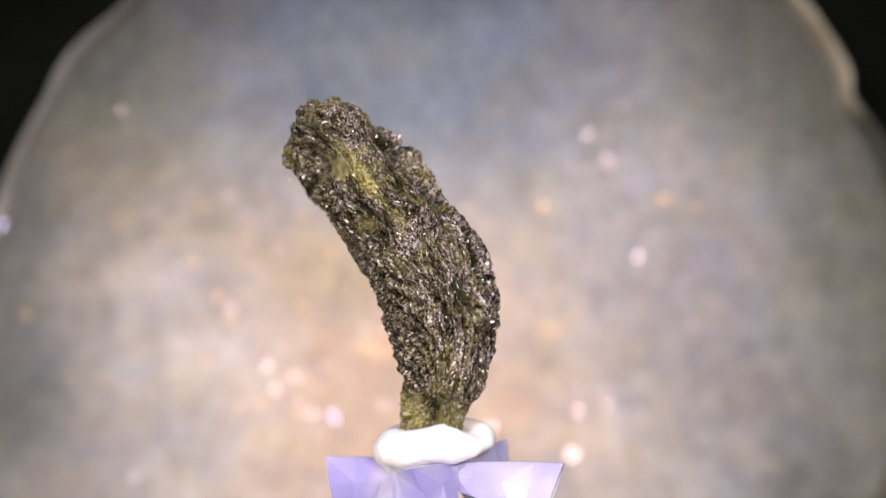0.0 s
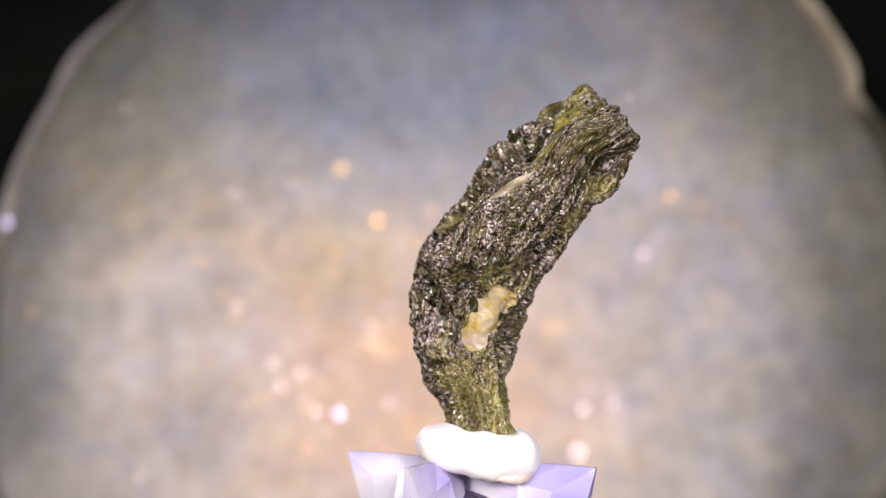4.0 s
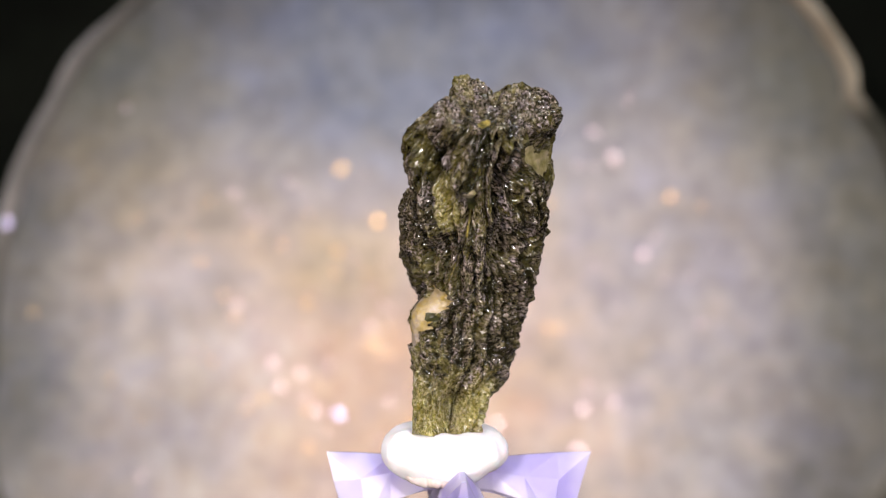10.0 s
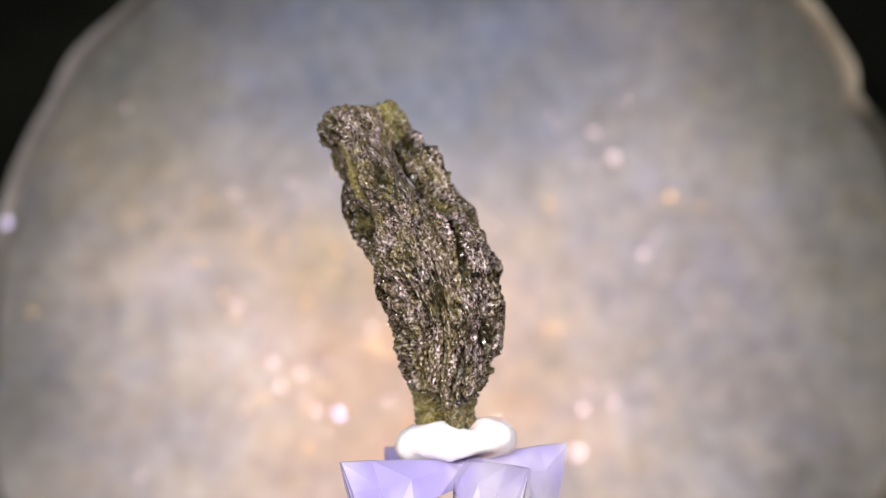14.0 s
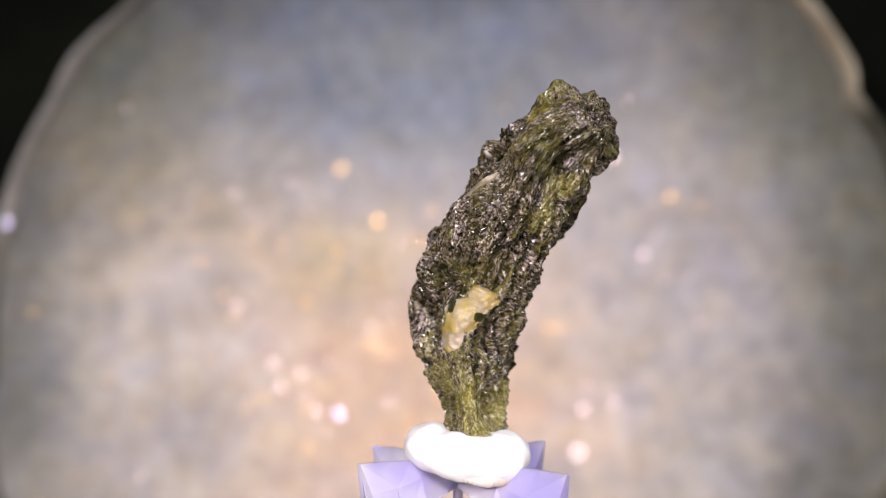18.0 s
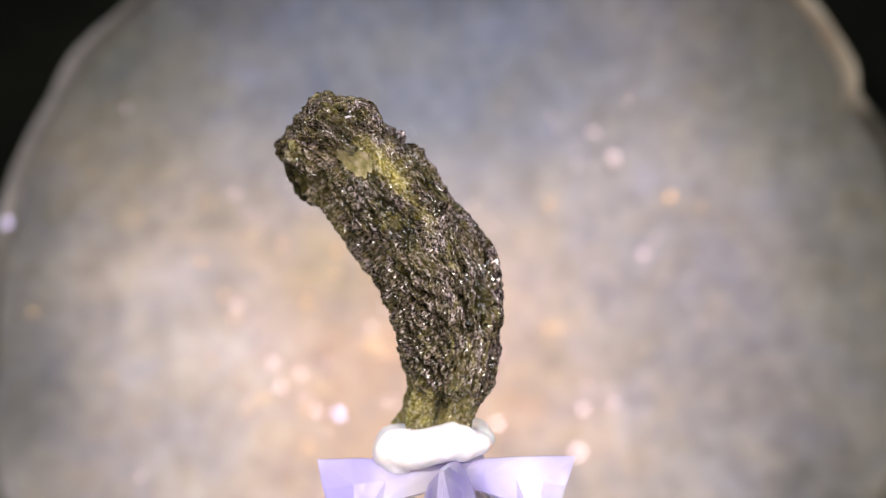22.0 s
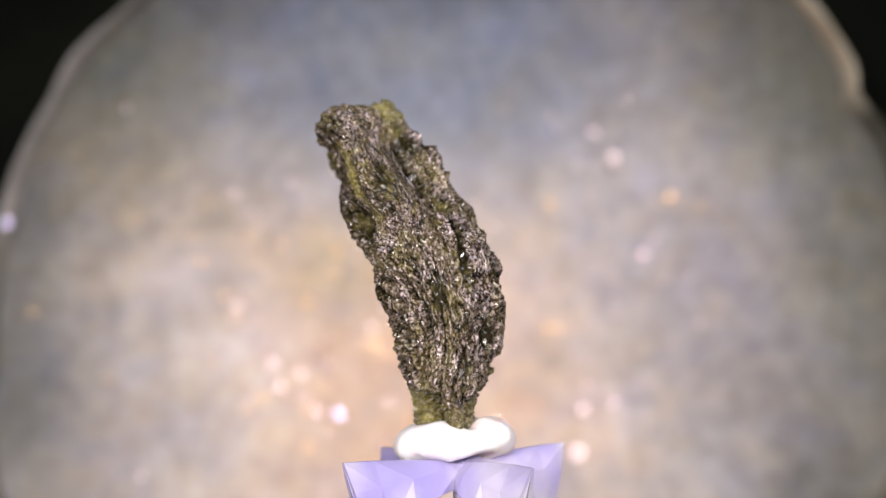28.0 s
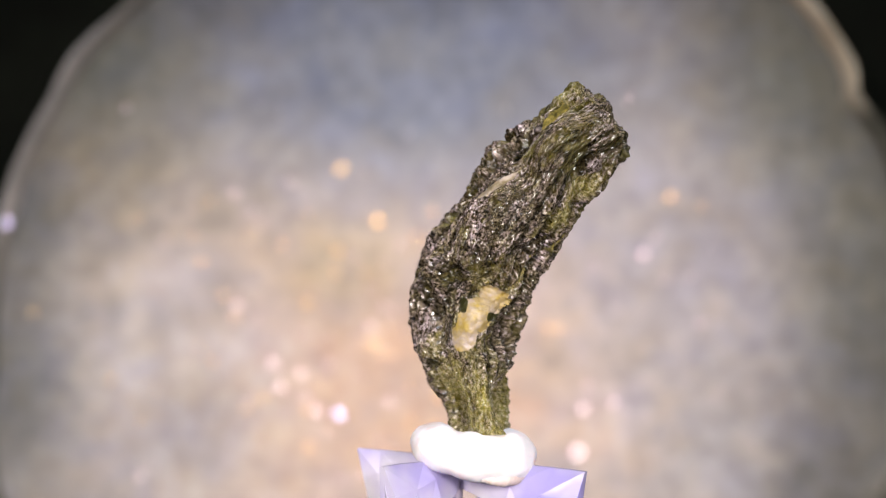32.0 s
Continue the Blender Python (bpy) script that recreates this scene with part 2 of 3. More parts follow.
def part(name, bm, material, parent, label="", smooth=False):
    bmesh.ops.recalc_face_normals(bm, faces=bm.faces)
    me = bpy.data.meshes.new(name)
    bm.to_mesh(me)
    bm.free()
    me.materials.append(material)
    if smooth:
        me.shade_smooth()
    ob = new(name, me)
    ob.parent = parent
    return tagged(ob, label)


def box(bm, lo, hi):
    m = Matrix.LocRotScale((Vector(lo) + Vector(hi)) / 2, None, Vector(hi) - Vector(lo))
    return bmesh.ops.create_cube(bm, size=1, matrix=m)


# ---- the room: a dark tent of cloth over a table ----
def slab(name, lo, hi, material, label):
    bm = bmesh.new()
    box(bm, lo, hi)
    ob = part(name, bm, material, None, label)
    return tagged(ob, category="setting", kind="structure")


S = 0.40
slab("floor", (-S, -S, -0.02), (S, S, 0.0), TABLE_CLOTH, "dark grey cloth-covered table top")
slab("wall_north", (-S, S, -0.02), (S, S + 0.02, 0.6), BLACK_CLOTH, "black cloth behind the dish")
slab("wall_south", (-S, -S - 0.02, -0.02), (S, -S, 0.6), BLACK_CLOTH, "black cloth behind the camera")
slab("wall_east", (S, -S, -0.02), (S + 0.02, S, 0.6), BLACK_CLOTH, "black cloth at one side")
slab("wall_west", (-S - 0.02, -S, -0.02), (-S, S, 0.6), BLACK_CLOTH, "black cloth at the other side")
slab("ceiling", (-S, -S, 0.6), (S, S, 0.62), BLACK_CLOTH, "black cloth overhead")

# ---- the dish behind ----
DISH_C = behind(818, 560)
DISH_R = 815 * U * DEEP


def dish_edge(a):
    """The dish's outer radius; a is the angle from the right, upward."""
    d = math.degrees(a) % 360
    r = np.interp(d, [0, 20, 25, 28, 29.6, 31, 33, 41, 60, 90, 120, 137, 146, 152, 163, 176, 186, 198, 215, 245, 275, 360],
                  [1.03, 1.01, 1.003, 0.99, 0.985, 1.003, 1.014, 1.022, 1.01, 0.99, 0.99, 0.998, 1.022, 1.012, 1.025, 1.032, 1.05, 1.10, 1.13, 1.06, 1.0, 1.03])
    return DISH_R * (r + 0.004 * noise.noise((2.2 * math.cos(a), 2.2 * math.sin(a), 4.0)) + 0.003 * noise.noise((14 * math.cos(a), 14 * math.sin(a), 4.0)))


def dish_depth(f):
    """How far the dish's face lies behind its rim plane, at the share f of its radius."""
    if f > 0.966:
        q = (f - 0.966) / 0.034
        return -0.0045 * math.sin(math.pi * min(q, 1)) ** 0.7
    return 0.015 * (1 - (f / 0.966) ** 3.6)


def build_dish():
    dish = new("stone_dish")
    tagged(dish, "round pale grey pearly stone dish standing on its edge", "dish")
    n = 220
    rings = [i / 60 * 0.966 for i in range(1, 61)] + [0.966 + 0.034 * i / 8 for i in range(1, 9)]

    def ring_rows(fs, back=0.0):
        rows = []
        for f in fs:
            row = []
            for k in range(n):
                a = 2 * math.pi * k / n
                r = dish_edge(a) * f
                x, z = r * math.cos(a), r * math.sin(a)
                y = back if back else dish_depth(f) + 0.0016 * noise.noise((x * 45, z * 45, 1.0)) + 0.0007 * noise.noise((x * 160, z * 90, 5.0))
                row.append((DISH_C.x + x, DISH_Y + y, max(DISH_C.z + z, 0.0)))
            rows.append(row)
        return rows

    def skin(rows, centre=None):
        v = [p for row in rows for p in row]
        f = [(i * n + k, i * n + (k + 1) % n, (i + 1) * n + (k + 1) % n, (i + 1) * n + k) for i in range(len(rows) - 1) for k in range(n)]
        if centre:
            v.append(centre)
            f += [(len(v) - 1, (k + 1) % n, k) for k in range(n)]
        return v, f

    inner = ring_rows(rings[:60])
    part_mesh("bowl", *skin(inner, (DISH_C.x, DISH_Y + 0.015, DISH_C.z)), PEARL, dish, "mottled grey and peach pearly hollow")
    lip = ring_rows(rings[59:])
    lip += ring_rows([1.0, 0.97], 0.012) + ring_rows([0.9, 0.5, 0.05], 0.022)
    part_mesh("rim", *skin(lip), RIM, dish, "raised worn rim, chipped at one side")
    return dish


DISH = build_dish()

# ---- glittering flakes on the dish ----
FLAKES = [(598, 733, 1.2, 0), (421, 541, 0.75, 1), (1085, 280, 0.9, 1), (1185, 348, 0.8, 2), (482, 643, 0.95, 1), (530, 662, 0.95, 1), (500, 685, 1.0, 1),
          (562, 726, 0.95, 1), (598, 445, 0.8, 2), (668, 388, 1.0, 2), (1022, 800, 1.4, 1), (1030, 725, 1.0, 1), (1085, 715, 0.9, 1), (1050, 235, 0.75, 1),
          (1140, 452, 0.9, 1), (14, 397, 1.1, 0), (880, 750, 1.0, 1), (545, 790, 0.6, 2), (605, 296, 0.8, 2), (655, 575, 0.8, 1)]
FLAKE_MATS = [flake_material("white_flake", (0.72, 0.69, 1.0), 0.44), flake_material("pink_flake", (0.95, 0.80, 0.82), 0.46), flake_material("amber_flake", (0.98, 0.66, 0.30), 0.42)]
spread = random.Random(11)
for _ in range(150):
    FLAKES.append((spread.gauss(610, 190), spread.gauss(580, 160), spread.uniform(0.2, 0.6), spread.choice((1, 1, 2, 2, 2, 1))))
for _ in range(16):
    FLAKES.append((spread.gauss(1090, 90), spread.gauss(330, 120), spread.uniform(0.25, 0.6), spread.choice((1, 1, 2))))
for px, py, size, kind in FLAKES:
    c = behind(px, py, DISH_Y + 0.006)
    f = math.hypot(c.x - DISH_C.x, c.z - DISH_C.z) / dish_edge(math.atan2(c.z - DISH_C.z, c.x - DISH_C.x))
    c = behind(px, py, DISH_Y + dish_depth(min(f, 0.99)) - 0.0022)
    half = ((Vector(EYE) - c).normalized() + (Vector(LAMP_A if px > 700 else LAMP_B) - c).normalized()).normalized()
    loose = 0.05 if size < 0.7 else 0.012
    half = (half + Vector([spread.uniform(-loose, loose) for _ in range(3)])).normalized()
    bm = bmesh.new()
    turn = half.to_track_quat("Z", "Y").to_matrix().to_4x4()
    for _ in range(5):
        reach = 0.0007 * size * math.sqrt(spread.random())
        way = spread.uniform(0, 6.28)
        bmesh.ops.create_cone(bm, cap_ends=True, segments=5, radius1=0.00045 * size, radius2=0.0003 * size, depth=0.0010,
                              matrix=Matrix.Translation(c + Vector((reach * math.cos(way), 0, reach * math.sin(way)))) @ turn)
    part("flake", bm, FLAKE_MATS[kind], DISH)

# ---- turntable, hidden under the stand ----
STAND_Z = EYE_Z - 640 * U


def build_turntable():
    table = new("turntable")
    tagged(table, "small black round turntable under the clear stand", "turntable")
    bm = bmesh.new()
    bmesh.ops.create_cone(bm, cap_ends=True, segments=64, radius1=0.040, radius2=0.034, depth=STAND_Z - 0.006,
                          matrix=Matrix.Translation((0, 0, (STAND_Z - 0.006) / 2)))
    part("base", bm, TABLE_CLOTH, table)
    bm = bmesh.new()
    bmesh.ops.create_cone(bm, cap_ends=True, segments=64, radius1=0.030, radius2=0.030, depth=0.006, matrix=Matrix.Translation((0, 0, STAND_Z - 0.003)))
    bmesh.ops.bevel(bm, geom=bm.edges[:], offset=0.0006, segments=2, affect="EDGES", clamp_overlap=True)
    return part("platter", bm, TABLE_CLOTH, table)


PLATTER = build_turntable()


# ---- the clear stand with four arms ----
def build_stand():
    stand = new("display_stand")
    stand.location = (0, 0, STAND_Z)
    tagged(stand, "clear acrylic display stand with four faceted arms, coloured for lilac light", "stand")
    rise = 640

    def up(h):
        return (h + rise) * U

    # an arm is a roof that widens downward: distance from the axis, height of its ridge, half width at the ridge,
    # half width and height at the knee, half width and height at the hem
    ribs = [(14, -374, 5, 14, -392, 18, -418), (62, -369, 5, 26, -392, 36, -424), (118, -365, 5, 34, -396, 50, -440),
            (178, -362, 5, 28, -402, 42, -480), (238, -361, 4, 14, -410, 18, -640)]
    uneven = random.Random(5)
    for turn, reach, drop in ((62, 208, -4), (148, 232, 3), (240, 252, -15), (330, 236, 1)):
        a = radians(turn)
        way, side = Vector((math.sin(a), -math.cos(a), 0)), Vector((math.cos(a), math.sin(a), 0))
        bm = bmesh.new()
        rows = []
        for s, top, w0, w1, h1, w2, h2 in ribs:
            f = s / 238
            # the outer end leans back toward the axis below its tip
            lean = 0.30 * max(0.0, f - 0.6) / 0.4
            row = []
            for w, h in ((w0, top), (w1, h1), (w2, h2), (w2 - 8, h2 - 2), (w1 - 9, h1 - 13), (0, top - 14)):
                row.append((s * reach / 238 - lean * (top - h), w, h + drop * f))
            rows.append([bm.verts.new(way * d * U + side * w * U + Vector((0, 0, up(h)))) for d, w, h in row]
                        + [bm.verts.new(way * d * U - side * w * U + Vector((0, 0, up(h)))) for d, w, h in row[-2::-1]])
        n = len(rows[0])
        for r0, r1 in zip(rows, rows[1:]):
            for q in range(n):
                bm.faces.new((r0[q], r0[(q + 1) % n], r1[(q + 1) % n], r1[q]))
        bm.faces.new(rows[0])
        # the outer end is closed by a slanting plate
        e = rows[-1]
        bm.faces.new((e[0], e[1], e[9], e[10]))
        bm.faces.new((e[1], e[2], e[8], e[9]))
        bm.faces.new((e[2], e[3], e[4], e[5], e[6], e[7], e[8]))
        for v in bm.verts:
            if v.co.z < up(-385):
                v.co += Vector([uneven.uniform(-4, 4) * U for _ in range(3)])
        bmesh.ops.triangulate(bm, faces=bm.faces[:], quad_method="LONG_EDGE")
        part("arm", bm, ACRYLIC, stand)
    bm = bmesh.new()
    prof = [(0, -372), (30, -376), (17, -396), (9, -424), (7, -480), (16, -570), (34, -640), (0, -640)]
    rows = [[bm.verts.new((r * U * math.cos(t * math.pi / 5), r * U * math.sin(t * math.pi / 5), up(h))) for t in range(10)] for r, h in prof[1:-1]]
    for i in range(len(rows) - 1):
        for t in range(10):
            bm.faces.new((rows[i][t], rows[i][(t + 1) % 10], rows[i + 1][(t + 1) % 10], rows[i + 1][t]))
    bm.faces.new(rows[0])
    bm.faces.new(rows[-1])
    part("stem", bm, ACRYLIC, stand)
    return stand


STAND = build_stand()


# ---- the lump of white putty ----
def build_putty():
    cu, cw = -27.7, -45.2
    nu, nv = 120, 56
    verts = []
    for i in range(nu):
        a = 2 * math.pi * i / nu
        d = math.degrees(a) % 360
        # the top sinks on the side of the pale chip and swells on the other
        sag = math.cos(a - radians(235))
        lump = noise.noise((1.6 * math.cos(a), 1.6 * math.sin(a), 2.0))
        for j in range(nv):
            b = 2 * math.pi * j / nv
            over = 0.5 + 0.5 * math.sin(b)
            dip = 14 * math.exp(-((d - 45) / 26) ** 2) + 7 * math.exp(-((d - 314) / 18) ** 2) - 4 * math.exp(-(((d + 180) % 360 - 162) / 22) ** 2)
            h = -348 - dip * over - (18 - 12 * over) * sag + (36 + 2 * over + 9 * lump) * math.sin(b)
            ro = 64 + 4 * noise.noise((2 * math.cos(a), 2 * math.sin(a), 9.0)) + 46 * math.cos(b)
            p = Vector((ro * math.sin(a), -ro * math.cos(a), h))
            w = 3.0 * noise.noise(p / 28) + 1.0 * noise.noise(p / 9)
            crease = max(0.0, 1 - abs(noise.noise((p.x / 34, p.y / 34, p.z / 16 + 5))) / 0.07)
            w -= 3.5 * crease * max(0.0, 0.3 - math.sin(b)) * (0.5 + 0.5 * math.cos(a - radians(250)))
            ro += w * math.cos(b)
            h += w * math.sin(b)
            verts.append(((cu + ro * math.sin(a)) * U, (-cw - ro * math.cos(a)) * U, h * U))
    faces = [(i * nv + j, ((i + 1) % nu) * nv + j, ((i + 1) % nu) * nv + (j + 1) % nv, i * nv + (j + 1) % nv) for i in range(nu) for j in range(nv)]
    ob = new("putty_ring")
    ob.location = (0, 0, EYE_Z)
    tagged(ob, "soft white putty ring holding the stone on the stand", "putty")
    part_mesh("ring", verts, faces, PUTTY, ob)
    # a wrinkled fold is pressed out under the ring on one side
    verts, nu, nv = [], 60, 28
    for i in range(nu):
        f = i / (nu - 1)
        a = radians(188 + 84 * f)
        thick = 17 * math.sin(math.pi * (0.03 + 0.94 * f)) ** 0.5
        for j in range(nv):
            b = 2 * math.pi * j / nv
            p = Vector((90 * math.sin(a), -90 * math.cos(a), 17 * math.sin(b)))
            w = thick * (1 + 0.10 * noise.noise(p / 14)) - 5.0 * max(0.0, 0.25 - abs(noise.noise((13 * a, 0.6 * math.sin(b), 3.0)))) * max(0.0, 0.9 - math.sin(b))
            ro = 84 + w * math.cos(b)
            verts.append(((cu + ro * math.sin(a)) * U, (-cw - ro * math.cos(a)) * U, (-386 + 1.1 * w * math.sin(b)) * U))
    faces = [(i * nv + j, (i + 1) * nv + j, (i + 1) * nv + (j + 1) % nv, i * nv + (j + 1) % nv) for i in range(nu - 1) for j in range(nv)]
    faces += [tuple(range(nv)), tuple(reversed(range((nu - 1) * nv, nu * nv)))]
    part_mesh("fold", verts, faces, PUTTY_FOLD, ob, "wrinkled peach-tinted putty fold")
    return ob


PUTTY_RING = build_putty()

# ---- the stone: a bent, flattened rod of natural glass ----
LEVELS = [-335, -280, -225, -170, -115, -60, -10, 40, 90, 135, 175, 205]
# the rod's sections: spine to the right and to the front, mean radius, then the waves of the outline
SPINE_RIGHT = [-30.9, -26.1, -19.9, -12.2, -16.8, -30.4, -54.6, -82.2, -124.1, -157, -190.5, -230.7]
SPINE_FRONT = [-41.2, -28.6, -11.9, -1.6, 0.8, 6.9, -7, -19.9, -36.2, -57.7, -75.6, -84]
GIRTH = [59.7, 36.5, 76.1, 85.5, 92, 96.4, 102.9, 97.1, 103, 91.3, 93.3, 77.7]
WAVE_2 = [[8.1, 5, 10, 2.4, -0.1, -2.9, 7.8, 28.3, 25.5, 24.6, 26.3, 25.9],
          [9.5, 8.4, 6.4, -1.9, 1.2, -5.2, -5, -4, -2, 6.2, 18.6, -3.6]]
WAVE_3 = [[-5.5, -20.9, -4.9, -3.9, -8.6, 4.9, -0.8, 5.3, 4.6, 3.3, 2, 8.6],
          [-4.1, 1.1, -2.3, -2.6, -5.4, -4.3, -4.3, -2.4, -7.4, -12.4, 12.5, -1.2]]
WAVE_4 = [[-3.8, 3.5, -3, 3.6, 5, -4.5, 4.5, 2.5, 8.5, 7.6, 5.4, 9.4],
          [10.9, 25.3, 4.1, 1.3, 5.8, -1.7, -5, -6.7, -1.9, 1.3, 8.6, 12.7]]
WAVE_5 = [[1.1, -5.5, -0.8, -5.2, -6.9, 2.8, -0.5, -4.5, 0.7, 4.6, 2.1, 0.1],
          [-1.8, -0.1, -0.8, -1.4, -2.5, 1.6, 1.4, 9.9, 12.9, 9.9, 11.2, -1.4]]
WAVE_6 = [[-3.9, -4.1, 1, 3.6, -2.3, -0.2, 2.8, 2.5, 0.6, 4.3, 11.4, 1.9],
          [-0.4, 2.5, -1.4, 4.6, 2.3, 5.8, -3.4, 13.6, 7.4, 13, -2.7, -4.1]]
# chips and other spots: station along the rod, bearing, half length, half bearing, slant
CHIPS = [("pale yellow chipped spot", [(3.2, 179, 0.6, 13, 0.0), (4.8, 204, 0.65, 17, 0.0), (4.0, 191, 0.8, 18, 8.0)], 0),
         ("dark pit in the pale chip", [(4.2, 174, 0.3, 5, -6.0), (3.95, 205, 0.18, 7, 0.0)], 4),
         ("dull yellow chipped spot", [(9.3, 339, 0.75, 8, -4.0), (8.9, 349, 0.4, 5, 0.0)], 1),
         ("small white glinting spot", [(7.65, 42, 0.15, 4.5, 0.0)], 2),
         # a sparkle painted as a small pale spot
         ("small white glinting spot", [(10.35, 5, 0.08, 1.8, 0.0)], 2),
         ("long pale scar", [(8.2, 150, 0.8, 5, 8.0)], 5),
         ("small pale chip", [(9.5, 237, 0.14, 7, 0.0)], 1),
         ("small yellow-green spot", [(11.36, 226, 0.1, 10, 0.0)], 3),
         ("yellow-green glassy spot", [(10.3, 133, 0.4, 11, 0.0)], 3),
         ("yellow-green glassy spot", [(10.3, 60, 0.35, 10, 0.0)], 3),
         ("yellow-green glassy seam", [(6.2, 221, 0.9, 1.2, 9.0), (8.0, 234, 0.7, 0.9, 3.0)], 3),
         ("smooth dark green spot", [(9.0, 238, 0.25, 6, 0.0)], 4)]


# hollows of dark glass with their shade painted in, and places where the glass is thin and lets light through
HOLLOWS = [(6.0, 180, 0.45, 8, 0), (6.6, 98, 0.9, 5, -3), (8.3, 48, 1.1, 4, -2), (3.4, 75, 0.35, 8, 0), (7.3, 335, 0.9, 6, 0), (6.7, 107, 0.8, 4, -10), (8.2, 144, 0.5, 4, 0), (5.2, 155, 0.5, 7, 0),
           (2.45, 125, 0.16, 20, 0), (10.2, 190, 0.35, 10, 0), (8.9, 84, 0.5, 4, 6), (4.6, 120, 0.6, 4, -8), (9.2, 105, 0.5, 4, 5), (5.0, 60, 0.6, 4, 4), (7.6, 18, 0.8, 4, 4),
           (4.6, 20, 0.7, 5, 8), (9.6, 300, 0.4, 6, 0), (6.0, 310, 0.8, 4, -6), (8.6, 270, 0.7, 3, -4), (5.5, 262, 0.9, 3, 3)]
FURROWS = [(7.5, 89, 1.2, 3.5, 0), (9.4, 63, 0.8, 4, 0), (6.5, 62, 1.3, 2.5, 2), (5.5, 105, 1.2, 2.5, -2), (8.2, 112, 1.0, 2.5, 0), (9.3, 121, 0.6, 5, 0), (10.3, 248, 0.6, 5, 0), (9.8, 200, 0.35, 8, 0)]
THIN = [(10.7, 95, 0.6, 38, 0), (9.5, 150, 0.3, 5, 0), (8.3, 357, 1.2, 3.5, 0), (1.2, 150, 1.5, 26, 0), (1.0, 230, 0.9, 14, 0), (1.0, 195, 0.9, 10, 0), (0.9, 295, 1.0, 36, 0), (10.0, 58, 0.5, 9, 0),
        (6.5, 92, 0.5, 5, 0), (9.0, 216, 0.9, 7, 0)]


def field(marks, s, d):
    """How strongly the marks cover each place of the stone's skin."""
    out = np.zeros((len(s), len(d)))
    for cs, cd, rs, rd, slant in marks:
        dd = (d[None, :] - cd - slant * (s[:, None] - cs) + 180) % 360 - 180
        out = np.maximum(out, np.exp(-((dd / (1.6 * rd)) ** 2) - ((s[:, None] - cs) / rs) ** 2))
    return out


def curve_basis(x):
    """Weights of a smooth curve through values at 0, 1, 2 ..."""
    n = len(LEVELS)
    k = np.arange(n)
    out = np.zeros((len(x), n))
    i = np.clip(x.astype(int), 0, n - 2)
    u = x - i
    for j in range(n):
        e = np.zeros(n)
        e[j] = 1
        m = np.gradient(e, k)
        out[:, j] = (2 * u**3 - 3 * u**2 + 1) * e[i] + (u**3 - 2 * u**2 + u) * m[i] + (3 * u**2 - 2 * u**3) * e[i + 1] + (u**3 - u**2) * m[i + 1]
    return out


def inside(spots, s, d, wob):
    for cs, cd, rs, rd, slant in spots:
        dd = (d - cd - slant * (s - cs) + 180) % 360 - 180
        if (dd / rd) ** 2 + ((s - cs) / rs) ** 2 < 1 + wob:
            return True
    return False


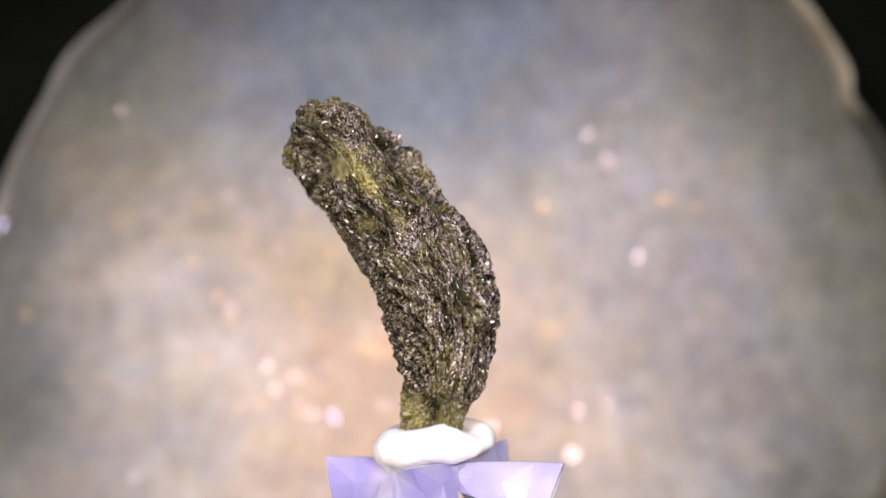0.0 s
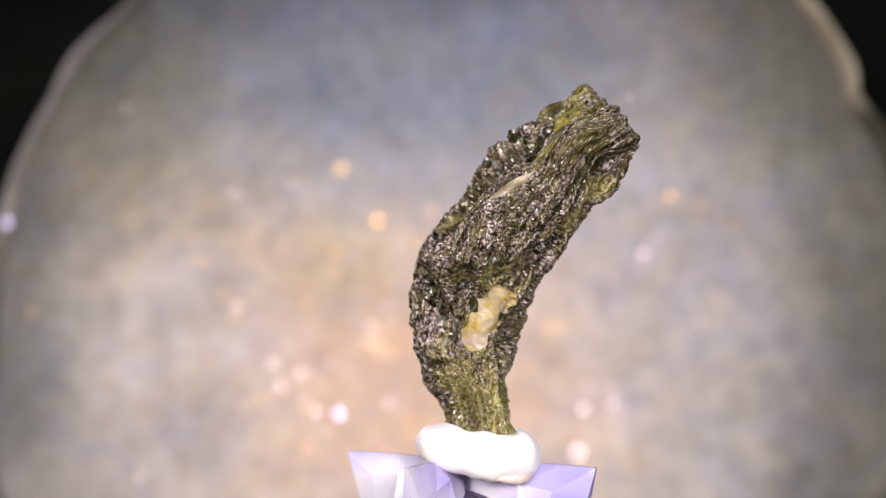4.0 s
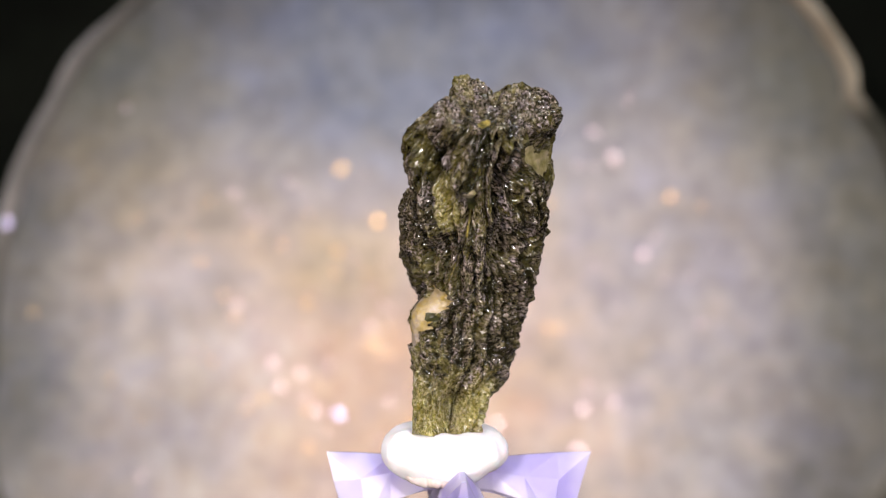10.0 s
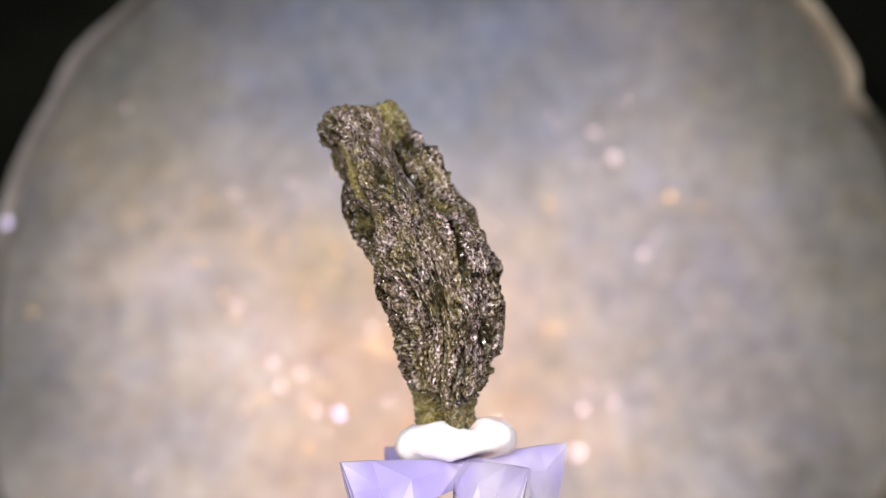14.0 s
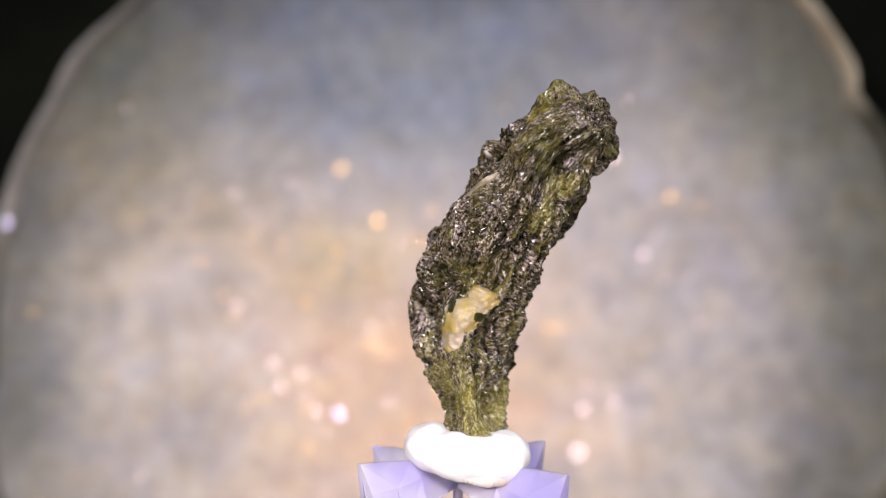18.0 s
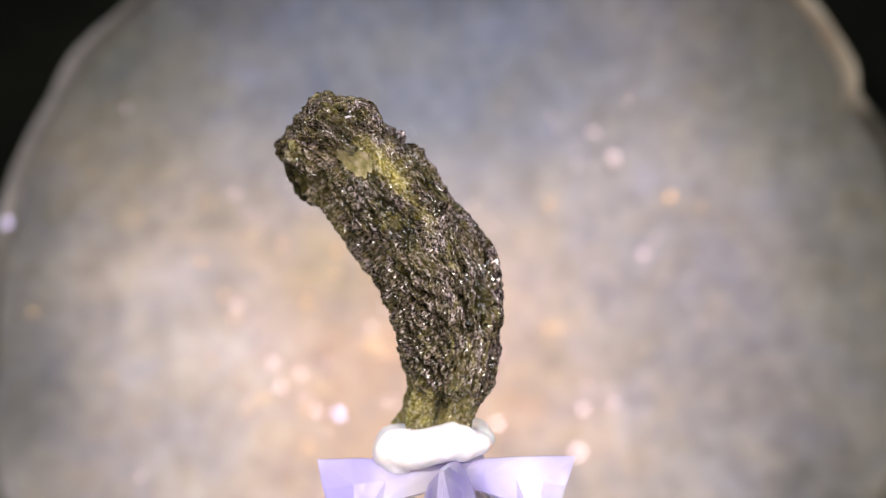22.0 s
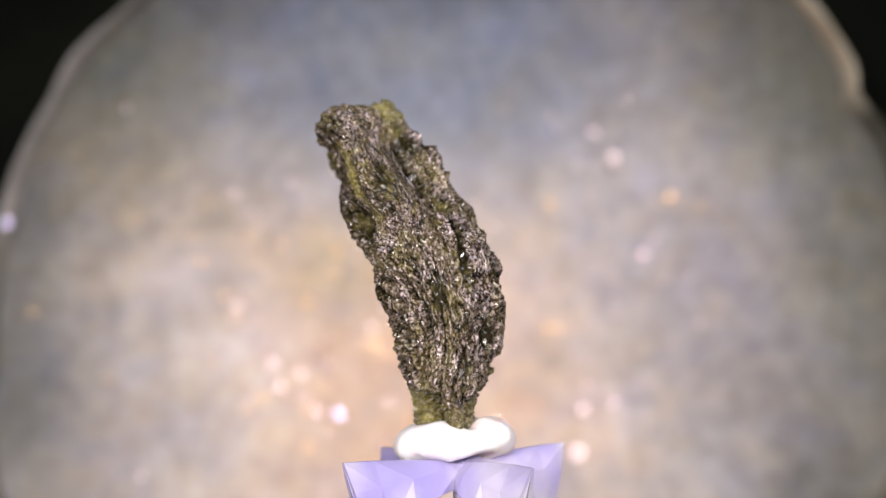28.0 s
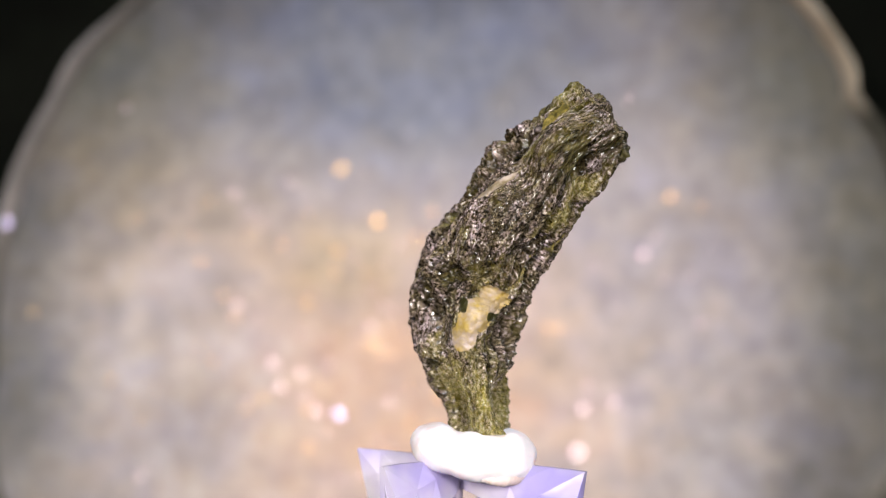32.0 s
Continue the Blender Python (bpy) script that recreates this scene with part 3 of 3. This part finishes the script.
def build_stone():
    stone = new("moldavite")
    stone.location = (0, 0, EYE_Z)
    tagged(stone, "bent olive-green natural glass stone with ridged pitted skin", "stone")
    n_along, n_round = 430, 400
    st = np.linspace(0, len(LEVELS) - 1, n_along)
    basis = curve_basis(st)
    spine = basis @ np.stack([SPINE_RIGHT, SPINE_FRONT, LEVELS], 1)
    waves = [WAVE_2, WAVE_3, WAVE_4, WAVE_5, WAVE_6]
    way = np.gradient(spine, axis=0)
    way = np.stack([np.convolve(np.pad(way[:, q], 34, mode="edge"), np.ones(69) / 69, "valid") for q in range(3)], 1)
    way /= np.linalg.norm(way, axis=1, keepdims=True)
    ax = np.stack([way[:, 2], 0 * way[:, 0], -way[:, 0]], 1)
    ax /= np.linalg.norm(ax, axis=1, keepdims=True)
    ay = -np.cross(ax, way)
    ay *= np.sign(ay[:, 1:2])
    ph = np.arange(n_round) * 2 * np.pi / n_round
    r = (basis @ np.array(GIRTH))[:, None]
    for q, (even, odd) in enumerate(waves, 2):
        r = r + np.outer(basis @ np.array(even), np.cos(q * ph)) + np.outer(basis @ np.array(odd), np.sin(q * ph))
    length = np.concatenate([[0], np.cumsum(np.linalg.norm(np.diff(spine, axis=0), axis=1))])
    # the blunt, broken end
    ends = [(1 - q * q, 17 * (1 - (1 - q) ** 2)) for q in np.linspace(0.06, 0.97, 60)]
    n3 = noise.noise
    hollow, thin_glass = field(HOLLOWS + FURROWS, st, np.degrees(ph)), field(THIN, st, np.degrees(ph))
    verts, rods, clears, groove_shades, dust_glints, kinds = [], [], [], [], [], {}
    rows = n_along + len(ends)
    for i in range(rows):
        e = min(i, n_along - 1)
        shrink, out = ends[i - n_along] if i >= n_along else (1.0, 0.0)
        s = st[e] + (i - n_along + 1) * 0.01 if i >= n_along else st[e]
        h = length[e] + out
        near_end = max(0.0, (st[e] - 9.4) / 1.6)
        for k in range(n_round):
            sn, cs = math.sin(ph[k]), math.cos(ph[k])
            rr = r[e, k] * shrink
            x, y = rr * sn, rr * cs
            d = math.degrees(ph[k])
            wob = 0.6 * n3((x / 13, y / 13, h / 13)) + 0.12 * n3((x / 5, y / 5, h / 5))
            kind, groove, furrowed, crest = 0, 0.0, 0.0, 0.0
            for q, (label, spots, mat) in enumerate(CHIPS):
                if inside(spots, s, d, wob):
                    kind = 1 + q
            if kind:
                kinds[i * n_round + k] = kind
                push = (-6.0, 1.0, 4.0, -1.0, -6.0, -2.0)[CHIPS[kind - 1][2]] + 2.6 * n3((x / 13, y / 13, h / 13)) + 0.9 * n3((x / 5, y / 5, h / 5))
            else:
                rough = 0.5 + 0.5 * math.cos(ph[k] - 1.4)
                ridge = 0.42 - abs(n3((x / 15, y / 15, h / (130 - 60 * rough))))
                ridge2 = 0.4 - abs(n3((x / 8 + 5, y / 8, h / (60 - 30 * rough))))
                lump = n3((x / 34, y / 34, h / 40 + 9))
                pit = min(0.0, n3((x / 11, y / 11, h / 16 + 4)) + 0.05)
                crumb = 0.28 - abs(n3((x / 7 + 2, y / 7, h / 9)))
                fine = n3((x / 4.8, y / 4.8, h / 6.5))
                # the furrows of one face run aslant below the bend
                skew = 0.9 * math.exp(-(((d - 322 + 180) % 360 - 180) / 40) ** 2) * (h - 230) / 95 * min(1.0, max(0.0, (7.5 - s) / 2))
                flow = abs(math.sin(12 * (ph[k] + skew) + 0.9 * math.sin(h / 70) + 1.4 * n3((x / 60, y / 60, h / 90)) + 0.8 * n3((x / 14, y / 14, h / 30)))) - 0.5
                cut = n3((x / 26 + 3, y / 26, h / 210)) + 0.12 * n3((x / 9, y / 9, h / 22))
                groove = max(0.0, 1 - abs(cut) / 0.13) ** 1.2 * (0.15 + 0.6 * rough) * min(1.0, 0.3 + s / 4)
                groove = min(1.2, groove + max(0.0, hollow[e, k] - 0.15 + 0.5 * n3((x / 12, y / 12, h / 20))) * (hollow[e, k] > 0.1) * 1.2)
                bead = max(0.0, n3((x / 7 + 8, y / 7, h / 10)) - 0.08)
                flow *= 1.0 if i < n_along else 0.0
                calm = 1.0 if i < n_along else 0.45
                gloss = (1 - rough) ** 1.5 * calm
                # furrow valleys are darkened in colour so that the relief reads
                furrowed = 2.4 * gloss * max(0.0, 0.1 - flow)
                # pale rows along the crests, painted as glints
                crest = 1.6 * gloss * max(0.0, flow) * (n3((x / 8, y / 8, h / 12)) > 0.0)
                push = 16 * gloss * flow + (8 + 5 * rough) * calm * ridge + 4 * ridge2 + 5 * lump + (2 + 3 * rough) * pit + (1.6 + 1.2 * rough) * calm * fine + (2 + 1.5 * rough) * crumb - (13 + 7 * rough) * groove * calm + 10 * gloss * bead * (0.4 + max(0.0, flow)) - 2.0
                push *= min(1.0, 0.4 + s / 1.5)
            tip = 0.0 if i < n_along else (i - n_along + 1) / len(ends)
            lean, rise = push * math.cos(tip * 1.5), push * math.sin(tip * 1.5)
            lift = near_end * (11 * n3((x / 32, y / 46, 3.0)) + 8 * n3((x / 12, y / 20, 8.0)) + 1.5 * n3((x / 5, y / 5, 1.0)))
            lift += 17 * near_end * math.exp(-((x - 47) ** 2 + (y - 52) ** 2) / 1800)
            # two hollows run from the middle of the broken end to its lower lip
            to_lip, across = -0.85 * x - 0.53 * y, -0.53 * x + 0.85 * y
            notch = near_end**2 * min(1.0, max(0.0, (to_lip + 12) / 40)) * (math.exp(-(((across + 4) / 9) ** 2)) + 0.8 * math.exp(-(((across - 36) / 9) ** 2)) + 0.6 * math.exp(-(((across + 40) / 7) ** 2)))
            lift += 11 * near_end**2 * max(0.0, to_lip) / 60 - 7 * notch + 20 * near_end
            p = spine[e] + way[e] * (out + lift + rise) + (rr + lean) * (sn * ax[e] + cs * ay[e])
            verts.append((p[0] * U, -p[1] * U, p[2] * U))
            rods.append((x, y, h))
            groove_shades.append(min(1.0, groove * 1.5 + 1.2 * notch + furrowed))
            dust_glints.append(min(1.0, (0.55 if i >= n_along else 0.0) + 0.4 * near_end**2 + crest))
            # thin, clean glass: the foot, the broken end, and the hollow side near the large chip
            side = math.exp(-(((d - 190) / 26) ** 2)) * (1 if s < 5.5 else max(0.0, 1 - (s - 5.5)))
            open_glass = max(0.95 - s / 2.3, 0.035 * (push - 6) if not kind else 0.0, 0.42 * side, 0.95 * thin_glass[e, k] * (1 - tip), 0.12 * groove) + 0.36 * n3((x / 26, y / 26, h / 50)) + 0.35 * n3((x / 9, y / 9, h / 12)) - 0.12
            clears.append(min(1.0, max(0.0, open_glass)))
    groups = {}
    for i in range(rows - 1):
        for k in range(n_round):
            k2 = (k + 1) % n_round
            q = (i * n_round + k, i * n_round + k2, (i + 1) * n_round + k2, (i + 1) * n_round + k)
            groups.setdefault(kinds.get(q[0], 0), []).append(q)
    groups[0] += [tuple((rows - 1) * n_round + k for k in range(n_round)), tuple(reversed(range(n_round)))]
    for kind, faces in sorted(groups.items()):
        used = {}
        for f in faces:
            for v in f:
                used.setdefault(v, len(used))
        vs = [verts[v] for v in used]
        fs = [tuple(used[v] for v in f) for f in faces]
        if kind == 0:
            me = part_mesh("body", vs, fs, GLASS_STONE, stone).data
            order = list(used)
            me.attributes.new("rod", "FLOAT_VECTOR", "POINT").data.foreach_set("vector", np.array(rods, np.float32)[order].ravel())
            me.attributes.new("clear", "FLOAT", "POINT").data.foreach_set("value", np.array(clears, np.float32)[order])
            me.attributes.new("groove_shade", "FLOAT", "POINT").data.foreach_set("value", np.array(groove_shades, np.float32)[order])
            me.attributes.new("dust_glint", "FLOAT", "POINT").data.foreach_set("value", np.array(dust_glints, np.float32)[order])
        else:
            label, _, mat = CHIPS[kind - 1]
            part_mesh(("chip", "chip", "glint", "glassy_spot", "bare_patch", "scar")[mat], vs, fs, (CHIP, DULL_CHIP, WHITE_CHIP_GLINT, YELLOW, WINDOW, SCAR)[mat], stone, label)
    return stone


STONE = build_stone()


# ---- what turns ----
def bearing(t):
    """The turntable's angle in degrees; it speeds up a little on the way and turns unevenly."""
    a = 2 * math.pi * (0.13337 * t + 0.0002347 * t * t)
    return math.degrees(a - 0.0314 * math.sin(a) + 0.0882 * math.cos(a) + 0.0392 * math.sin(2 * a) + 0.0064 * math.cos(2 * a))


def motions():
    times = [i * 0.25 for i in range(129)]
    for thing in (STONE, PUTTY_RING, STAND):
        place = thing.location.copy()
        walk(thing, [(t, pose(*place, 0, 0, bearing(t))) for t in times])
    walk(PLATTER, [(t, pose(0, 0, 0, 0, 0, bearing(t))) for t in times])


motions()
